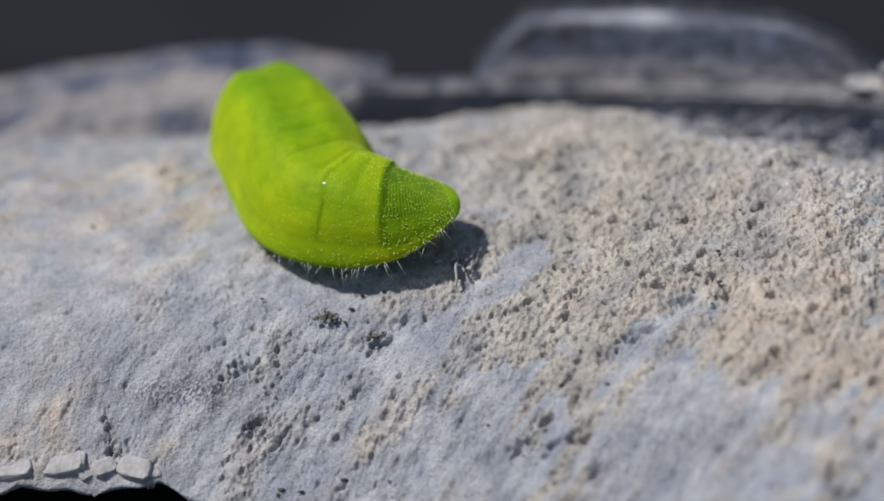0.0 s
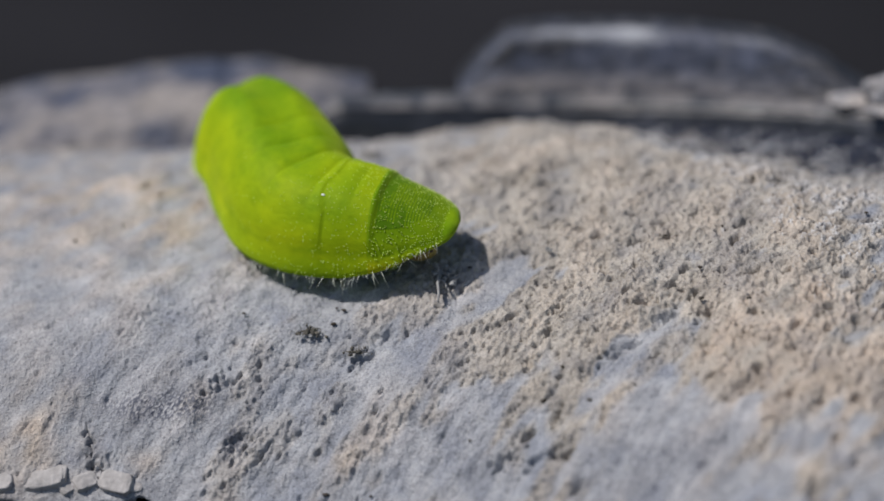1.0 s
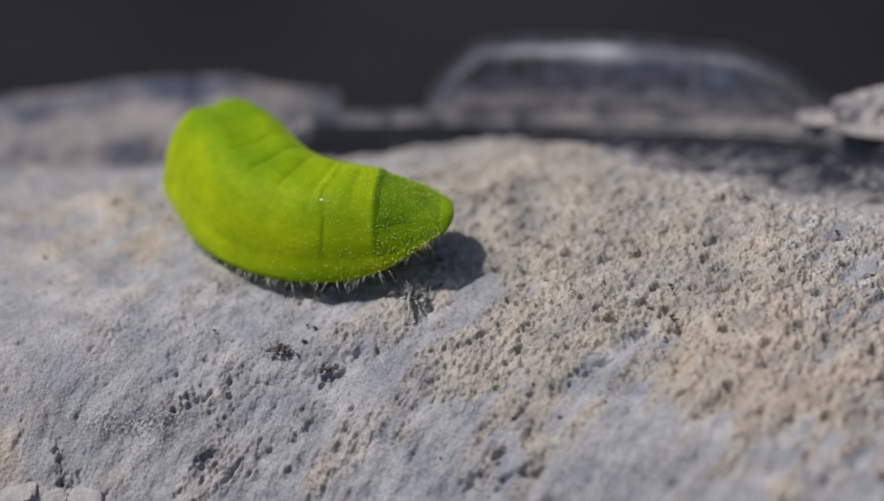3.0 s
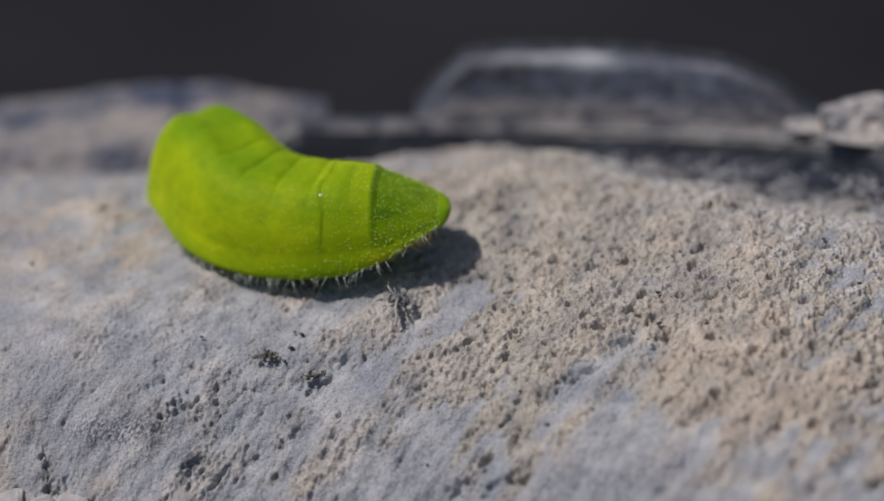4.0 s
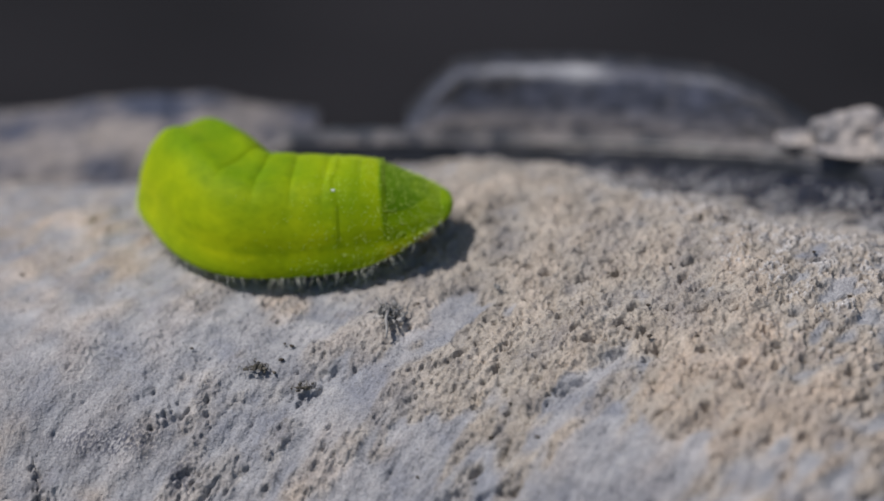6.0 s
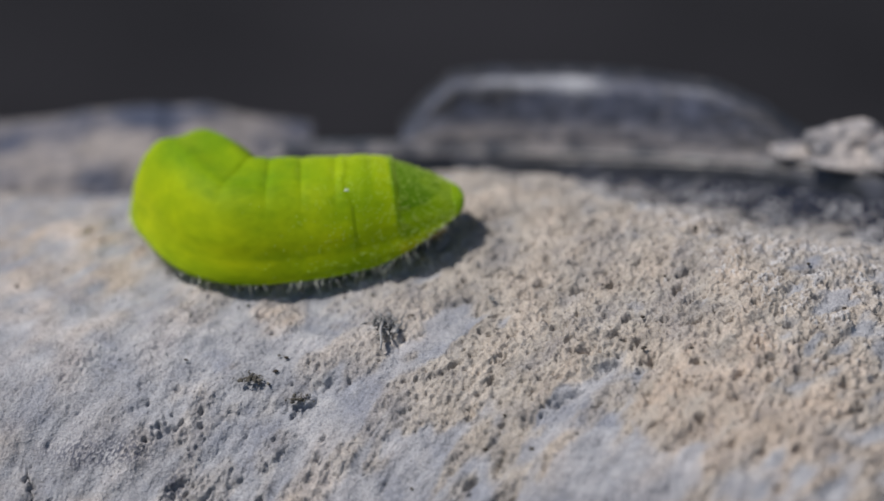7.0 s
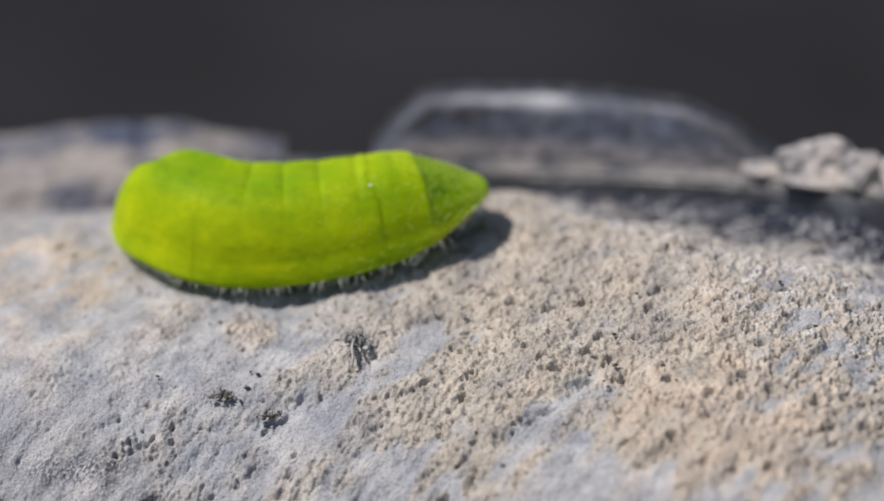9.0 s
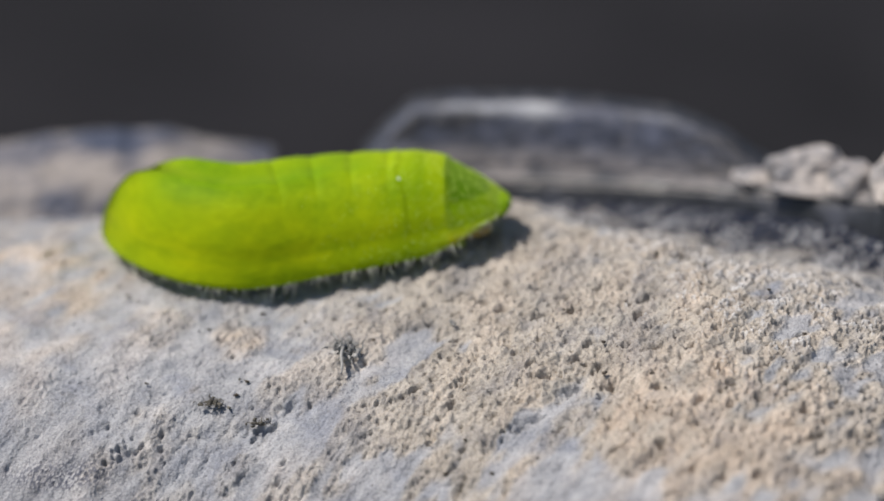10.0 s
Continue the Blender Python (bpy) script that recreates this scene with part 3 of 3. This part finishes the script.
def build_clods(tyre):
    """Lumps of mud that lie on the ledge."""
    for (x, dy, up, rx, ry, rz, turn), seed in zip(((21.1, 1.0, 0.35, 1.75, 1.1, 1.15, 8), (19.3, 0.5, 0.1, 1.3, 0.7, 0.4, 0), (22.4, 0.6, 0.2, 1.0, 0.9, 0.95, 40), (21.0, -0.1, 0.05, 1.9, 0.5, 0.32, -10), (24.0, 0.8, 0.4, 1.3, 1.0, 1.3, 70), (25.6, 0.3, 0.4, 1.4, 1.1, 1.4, 120)), range(6)):
        y, z = (float(c) for c in ledge_line(x))
        a, b = lump(rx, ry, rz, 20 + seed, 0.22, 5, 1.0)
        ob = part("mud_clod", a, b, MUD_FILM, tyre, "rough clod of dried mud")
        ob.matrix_basis = pose(x * MM, (y + dy) * MM, (z + up) * MM, 0, 0, turn)


# ---- bits that lie on the mud ----
def debris(name, label, x, y, size, strands, seed, mat, spread=1.0, stalk=0.0):
    """A crumbly tuft: matted lumps with a few short fibres sticking out."""
    r = random.Random(seed)
    pieces = []
    for _ in range(strands):
        a, b = r.uniform(0, 6.28), r.uniform(-0.1, 0.8)
        p = Vector((r.gauss(0, 0.2) * size * spread, r.gauss(0, 0.2) * size, 0.1 * size))
        d = Vector((math.cos(a), math.sin(a), b)).normalized()
        pts = [p]
        for _ in range(3):
            d = (d + Vector((r.gauss(0, 0.5), r.gauss(0, 0.5), r.gauss(0, 0.4)))).normalized()
            q = pts[-1] + d * size * r.uniform(0.06, 0.15)
            q.z = max(q.z, 0.02)
            pts.append(q)
        k = size * r.uniform(0.012, 0.03)
        pieces.append(tube(pts, [k, k * 0.9, k * 0.7, k * 0.35], 5))
    for _ in range(strands // 2):
        a, b = lump(size * r.uniform(0.05, 0.14), size * r.uniform(0.04, 0.09), size * r.uniform(0.04, 0.09), r.random() * 40, 0.7, 2, 2.2)
        o = (r.gauss(0, 0.2) * size * spread, r.gauss(0, 0.17) * size, r.uniform(0, 0.18) * size)
        pieces.append(([(p[0] + o[0], p[1] + o[1], p[2] + o[2]) for p in a], b))
    if stalk:
        pieces.append(tube([(-0.12, 0.1, 0.2), (-0.24, -stalk * 0.5, 0.17), (-0.2, -stalk, 0.11), (-0.23, -stalk * 1.25, 0.05)], [0.07, 0.06, 0.05, 0.03], 6))
        pieces.append(tube([(-0.12, 0.05, 0.2), (-0.4, 0.2, 0.26), (-0.55, 0.5, 0.3)], [0.045, 0.035, 0.02], 5))
    v, f = joined(pieces)
    if stalk:
        v = [(x, y, z * 1.9) for x, y, z in v]
    ob = part(name, v, f, mat)
    ob.matrix_basis = Matrix.Translation(mud_point(x, y, 0.14 if stalk else 0.08)) @ pose(0, 0, 0, 10, 0, 0)
    tagged(ob, label, "debris", group="dark flecks on the mud")


def build_grit():
    """Small dark specks strewn over the crust."""
    r = random.Random(21)
    pieces = []
    for _ in range(90):
        x, y = r.uniform(-6, 20) if r.random() < 0.9 else r.uniform(-15, -6), r.uniform(-8, 11)
        k = r.uniform(0.04, 0.1)
        a, f = lump(k * r.uniform(0.8, 1.8), k, k * 0.8, r.random() * 60, 0.4, 1)
        o = mud_point(x, y, 0.06) / MM
        pieces.append(([(p[0] + o.x, p[1] + o.y, p[2] + o.z) for p in a], f))
    v, f = joined(pieces)
    tagged(part("dark_specks", v, f, SPECK), "tiny dark brown specks strewn over dried mud", "soil", kind="stuff")


# ---- the caterpillar ----
# rows of the crawl: seconds, lean to the front, lift of the hood, how far the body gathers, then the centre line on the mud from tail to head (x, y)
SPINES = [
    (0, 0.040, 0.51, -0.269, (-6.54, 10.54), (-4.78, 8.12), (-3.52, 5.42), (-2.45, 2.71), (0.02, 1.30), (2.34, 1.56)),
    (1.2, 0.093, 0.37, -0.300, (-6.85, 10.03), (-4.60, 8.00), (-3.44, 5.52), (-2.38, 3.25), (0.20, 1.86), (3.07, 0.94)),
    (2.5, 0.165, 0.50, -0.262, (-6.56, 9.96), (-4.57, 7.61), (-3.17, 5.04), (-1.43, 3.37), (1.04, 2.26), (3.68, 1.91)),
    (4, 0.020, 0.64, -0.300, (-6.54, 9.96), (-4.65, 7.39), (-3.05, 5.01), (-0.92, 3.83), (1.54, 3.05), (4.28, 2.79)),
    (5, -0.002, 0.46, -0.227, (-6.68, 9.92), (-4.60, 7.46), (-3.00, 5.23), (-0.77, 4.43), (1.67, 3.76), (4.39, 3.64)),
    (6.8, 0.071, 0.18, -0.181, (-6.62, 10.20), (-4.78, 7.43), (-3.15, 5.52), (-0.63, 5.33), (2.27, 5.23), (5.20, 5.30)),
    (7.5, 0.036, 0.29, -0.148, (-6.90, 10.16), (-4.62, 7.61), (-2.89, 5.75), (-0.38, 5.73), (2.63, 5.80), (5.80, 6.14)),
    (8.5, -0.001, 0.48, -0.207, (-6.73, 9.58), (-4.57, 7.49), (-2.39, 5.97), (0.56, 5.89), (3.84, 6.11), (6.79, 7.02)),
    (10, -0.060, 0.00, 0.160, (-6.74, 10.26), (-4.38, 7.57), (-1.75, 6.38), (1.36, 6.78), (4.84, 6.80), (8.59, 6.50)),
]
LENGTH = 14.8
PIECES = 176
ALONG = [0, .03, .08, .16, .3, .5, .68, .8, .866, .874, .92, .96, .985, 1.0]
WIDE = [0.45, 1.05, 1.72, 2.36, 2.7, 2.98, 2.86, 2.5, 2.34, 2.32, 2.1, 1.76, 1.42, 1.12]
TALL = [0.82, 1.7, 2.7, 3.92, 4.15, 3.86, 3.66, 3.56, 3.2, 3.0, 2.5, 2.05, 1.72, 1.5]


def body_at(s):
    """Half width and height of the body."""
    near = s + np.linspace(-0.07, 0.07, 15) * smooth_step(0.0, 0.16, np.float64(s)) * smooth_step(0.86, 0.74, np.float64(s))
    return float(np.interp(near, ALONG, WIDE).mean()), float(np.interp(near, ALONG, TALL).mean())


def step_back(s, at, reach):
    """A swelling that ends in a crisp edge, with a valley in front of it."""
    return math.exp(-((s - at) / reach) ** 2) if s < at else 1.0 - 2.0 * min((s - at) / 0.006, 1) if s < at + 0.006 else -math.exp(-((s - at - 0.006) / reach) ** 2)


def dent_at(s):
    """Eleven soft swellings run along the back."""
    dent = (1 - abs(math.sin(math.pi * 11 * s))) ** 2.0 * float(smooth_step(0.3, 0.5, np.float64(s)))
    return dent * (0.6 + 0.9 * math.exp(-((s - 0.62) / 0.2) ** 4)) * float(smooth_step(0.86, 0.8, np.float64(s)))


def groove_at(s):
    """Depth of the furrow along the middle of the back."""
    return 0.02 + 0.05 * math.exp(-((s - 0.3) / 0.26) ** 4)


def skirt_at(s):
    """Height of the skirt over the mud: the hood is held up in front."""
    return 0.42 + 0.85 * float(smooth_step(0.78, 1.0, np.float64(s)))


def skin_point(s, a, o=1.0):
    """A point of the skin, by the place along the body and the angle round it: skirt, sloping flank with a faint side line, folds, and a furrowed back."""
    w, h = body_at(s)
    base = skirt_at(s)
    c, sn = math.cos(a), math.sin(a)
    side, off = min(a, math.pi - a), abs(a - math.pi / 2)
    r = o * (1 - 0.024 * math.exp(-((side - 0.36) / 0.09) ** 2) - 0.014 * math.exp(-((side - 1.1) / 0.09) ** 2))
    high = min(max((side - 0.25) / 0.35, 0.0), 1.0)
    bend = 0.010 * math.sin(3.1 * side + 0.5) + 0.004 * math.sin(9 * a)
    r *= 1 + high * (0.009 * step_back(s, 0.757 + bend, 0.018) + 0.007 * step_back(s, 0.866 - 0.6 * bend, 0.012))
    hood = float(smooth_step(0.84, 0.95, np.float64(s)))
    y = w * math.copysign(abs(c) ** 0.85, c)
    z = max(h - base, 0.3) * sn ** (1.18 + 0.22 * hood)
    z += h * (0.02 * math.exp(-((off - 0.5) / 0.24) ** 2) - groove_at(s) * math.exp(-(off / 0.22) ** 2) - 0.023 * dent_at(s) * math.exp(-(off / 0.5) ** 2))
    return y * r, base + z * r


def section(s, k=1.0):
    """One cross-section: the skin and a flat belly."""
    w, base = body_at(s)[0], skirt_at(s)
    low, front = base * 0.75, float(smooth_step(0.84, 0.93, np.float64(s)))
    rows = ((-0.93, base - 0.12), (-0.7, low - 0.1), (-0.35, low * 0.4), (0.0, low * 0.3), (0.35, low * 0.4), (0.7, low - 0.1), (0.93, base - 0.12))
    belly = [(y, z + (base - 0.16 - z) * front) for y, z in rows]
    return [skin_point(s, math.pi * i / 32, k) for i in range(33)] + [(w * y * k, z) for y, z in belly]


def segment_mesh(i):
    pitch = 1.0 / PIECES
    mid = (i + 0.5) * pitch
    rings = []
    first, last = i == 0, i == PIECES - 1
    for u in (-1.3, -0.65, 0.0, 0.65, 1.3):
        s = mid + u * pitch
        if (first and s < 0) or (last and s > 1):
            continue
        rings.append(((s - mid) * LENGTH, section(min(max(s, 0.0), 1.0), 1 - 0.0004 * u * u)))
    if last:
        for dx, k in ((0.10, 0.91), (0.20, 0.76), (0.28, 0.57), (0.34, 0.36), (0.37, 0.15)):
            rings.append(((1 - mid) * LENGTH + dx, [(y * k, 1.25 + (z - 1.25) * k) for y, z in section(1.0)]))
    n = len(rings[0][1])
    v = [(x, y, z) for x, sec in rings for y, z in sec]
    f = [(a * n + b, a * n + (b + 1) % n, (a + 1) * n + (b + 1) % n, (a + 1) * n + b) for a in range(len(rings) - 1) for b in range(n)]
    if first:
        f.append(tuple(range(n))[::-1])
    if last:
        f.append(tuple(range((len(rings) - 1) * n, len(rings) * n)))
    return v, f


def bristles(i, rng):
    """Fine white hairs along the skirt of one body piece."""
    pitch = 1.0 / PIECES
    mid = (i + 0.5) * pitch
    pieces = []
    for side in (-1, 1):
        for _ in range(rng.choice((0, 1, 1, 2))):
            u = rng.uniform(-0.6, 0.6)
            s = min(max(mid + u * pitch, 0.01), 0.99)
            w, h = body_at(s)
            a = Vector(((s - mid) * LENGTH, side * w * 0.985, skirt_at(s) + rng.uniform(-0.08, 0.12)))
            long = rng.choice((0.12, 0.2, 0.25, 0.35, 0.5, 0.6)) * rng.uniform(0.8, 1.2)
            b = a + Vector((rng.uniform(-0.5, 0.6), side * rng.uniform(0.1, 0.6), rng.uniform(-1.0, -0.4))).normalized() * long
            pieces.append(tube([a, (a + b) / 2 + Vector((0, side * 0.02, 0.02)), b], [0.011, 0.008, 0.003], 4))
    return joined(pieces)


def grains(i, rng, count):
    """Fine pale warts with short hairs over the back."""
    pitch = 1.0 / PIECES
    mid = (i + 0.5) * pitch
    pieces = []
    for _ in range(count):
        u, a = rng.uniform(-0.55, 0.55), rng.uniform(0.03, math.pi - 0.03)
        if mid < 0.74 and rng.random() < 0.7:
            a = math.pi - rng.uniform(0.03, 0.2 + 6.0 * max(mid - 0.5, 0))
        s = min(mid + u * pitch, 1.0)
        y, z = skin_point(s, a, 1.014 if mid > 0.868 else 1.0)
        w, h = body_at(s)
        p = Vector(((s - mid) * LENGTH, y, z))
        d = Vector((0.2, math.cos(a) / w, math.sin(a) / h)).normalized()
        k = rng.uniform(0.7, 1.1)
        pieces.append(tube([p - d * 0.012, p + d * 0.01, p + d * rng.uniform(0.02, 0.035)], [0.021 * k, 0.018 * k, 0.005], 5))
    return joined(pieces)


def plate_mesh(i):
    """One piece of the dark sunken plate on top of the neck shield, rounded in front."""
    pitch = 1.0 / PIECES
    mid = (i + 0.5) * pitch
    v, n, m = [], 3, 24
    lo = max(mid - 0.7 * pitch, 0.874)
    hi = max(min(mid + 0.7 * pitch, 0.97), lo + 0.0005)
    for j in range(n + 1):
        s = lo + (hi - lo) * j / n
        reach = 0.72 * math.sqrt(max(1 - (min(s - 0.874, 0.095) / 0.097) ** 2.0, 0.0)) + 0.04
        for k in range(m + 1):
            v.append(((s - mid) * LENGTH, *skin_point(s, math.pi / 2 + (k / m - 0.5) * 2 * reach, 1.007)))
    f = [(j * (m + 1) + k, j * (m + 1) + k + 1, (j + 1) * (m + 1) + k + 1, (j + 1) * (m + 1) + k) for j in range(n) for k in range(m)]
    return v, f


def build_caterpillar():
    bug = new("caterpillar")
    bug.location = mud_point(*SPINES[0][4])
    tagged(bug, "plump bright green hairy slug-like caterpillar on dried mud", "caterpillar")
    rng = random.Random(11)
    segments = []
    for i in range(PIECES):
        v, f = segment_mesh(i)
        name = "tail" if i == 0 else "neck_shield" if i == PIECES - 1 else "body_segment" if i % 16 == 8 else "skin_fold"
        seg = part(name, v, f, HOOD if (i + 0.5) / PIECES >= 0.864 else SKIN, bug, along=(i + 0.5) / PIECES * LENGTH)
        s = (i + 0.5) / PIECES
        v, f = bristles(i, rng)
        if v:
            tagged(part("hair_fringe", v, f, HAIR, seg, "fine white hair fringe"), kind="stuff")
        if s >= 0.5:
            v, f = grains(i, rng, max(1, round(34 * min((s - 0.45) / 0.42, 1) ** 3.2)))
            tagged(part("granulation", v, f, GRAIN, seg, "tiny pale warts with short hairs"), kind="stuff")
        if i in (20, 52, 70, 86, 102, 132, 144, 154):
            for side in (-1, 1):
                w, _ = body_at(s)
                v, f = lump(0.3, 0.3, 0.42, i, 0.1, 2)
                part("leg", [(x, y + side * w * 0.3, z + 0.05) for x, y, z in v], f, BELLY, seg, along=0.0)
        if i == round(0.748 * PIECES):
            v, f = lump(0.08, 0.06, 0.05, 1, 0.3, 2)
            y, z = skin_point(s, math.pi - 1.12)
            part("white_spot", [(p[0], p[1] + y, p[2] + z) for p in v], f, PEARL, seg, "shiny white spot")
        segments.append(seg)
    for i in range(PIECES):
        if 0.872 < (i + 0.5) / PIECES < 0.972:
            v, f = plate_mesh(i)
            part("neck_plate", v, f, SHIELD, segments[i], "sunken darker green neck plate", along=(i + 0.5) / PIECES * LENGTH)
    v, f = lump(0.62, 0.55, 0.6, 2, 0.08, 3)
    head = part("head", v, f, HEAD, segments[-1], "small brownish head tucked under the shield")
    head.matrix_basis = pose(-1.05 * MM, -0.55 * MM, 0.5 * MM)
    for x, y, z in ((0.5, -0.3, 0.15), (0.3, -0.48, 0.2), (0.56, 0.08, 0.1)):
        v, f = lump(0.1, 0.1, 0.1, 4, 0.1, 2)
        part("eye", [(a + x, b + y, c + z) for a, b, c in v], f, HORN, head, "dark brown eye")
    return bug, segments


def spine_pose(t_row, i):
    """Pose of a body piece on the centre line of one time, in world space."""
    _, tilt, lift, gather, *places = t_row
    pts = [Vector((x, y, 0)) for x, y in places]
    ext = [pts[0] * 2 - pts[1], *pts, pts[-1] * 2 - pts[-2]]
    dense = []
    for a in range(len(pts) - 1):
        p0, p1, p2, p3 = ext[a:a + 4]
        for k in range(24):
            u = k / 24
            dense.append(0.5 * (2 * p1 + (p2 - p0) * u + (2 * p0 - 5 * p1 + 4 * p2 - p3) * u * u + (3 * p1 - p0 - 3 * p2 + p3) * u ** 3))
    dense.append(pts[-1])
    dense = [Vector((p.x, p.y, float(mud_height(np.float64(p.x), np.float64(p.y))))) for p in dense]
    run = np.concatenate([[0], np.cumsum([(b - a).length for a, b in zip(dense, dense[1:])])])
    def at(s):
        return Vector([float(np.interp(s * run[-1], run, [p[k] for p in dense])) for k in range(3)])
    own = (i + 0.5) / PIECES
    s = own + gather * own * (1 - own)
    p = at(s)
    d = sum(((at(min(s + r, 1)) - at(max(s - r, 0))).normalized() for r in (0.03, 0.06, 0.09, 0.12, 0.15)), Vector()).normalized()
    e = 0.4
    h = lambda x, y: float(mud_height(np.float64(x), np.float64(y)))
    nrm = Vector((-(h(p.x + e, p.y) - h(p.x - e, p.y)) / (2 * e), -(h(p.x, p.y + e) - h(p.x, p.y - e)) / (2 * e), 1)).normalized()
    lean = tilt * float(smooth_step(0.25, 0.9, np.float64(own)))
    up = (nrm + Vector((0, -lean, 0.6))).normalized()
    side = up.cross(d).normalized()
    up = d.cross(side)
    m = Matrix((d, side, up)).transposed().to_4x4()
    m.translation = (p + up * (0.12 + 0.7 * lean + lift * float(smooth_step(0.6, 1.0, np.float64(own))))) * MM
    return m


def motions():
    home = Matrix.Translation(bug.location).inverted()
    for i, seg in enumerate(segments):
        walk(seg, [(row[0], home @ spine_pose(row, i)) for row in SPINES])


build_ground()
build_tyre()
debris("plant_fleck", "tuft of dark dry plant fibres on the mud", -2.44, -1.66, 0.85, 34, 1, SOOT, 1.3)
debris("plant_fleck", "dark grey fibrous scrap with a thin stalk on the mud", 2.5, -0.12, 1.15, 44, 2, TWIG, 1.0, 1.1)
debris("plant_fleck", "small dark fibre scrap in a mud pit", -0.63, -2.63, 0.7, 30, 3, SOOT, 1.7)
debris("plant_fleck", "tiny dark star-shaped fibre scrap on the mud", 6.4, 0.81, 0.5, 16, 4, TWIG)
debris("plant_fleck", "black crumb beside the caterpillar", -0.35, 9.83, 0.8, 14, 5, SOOT)
build_grit()
bug, segments = build_caterpillar()
motions()
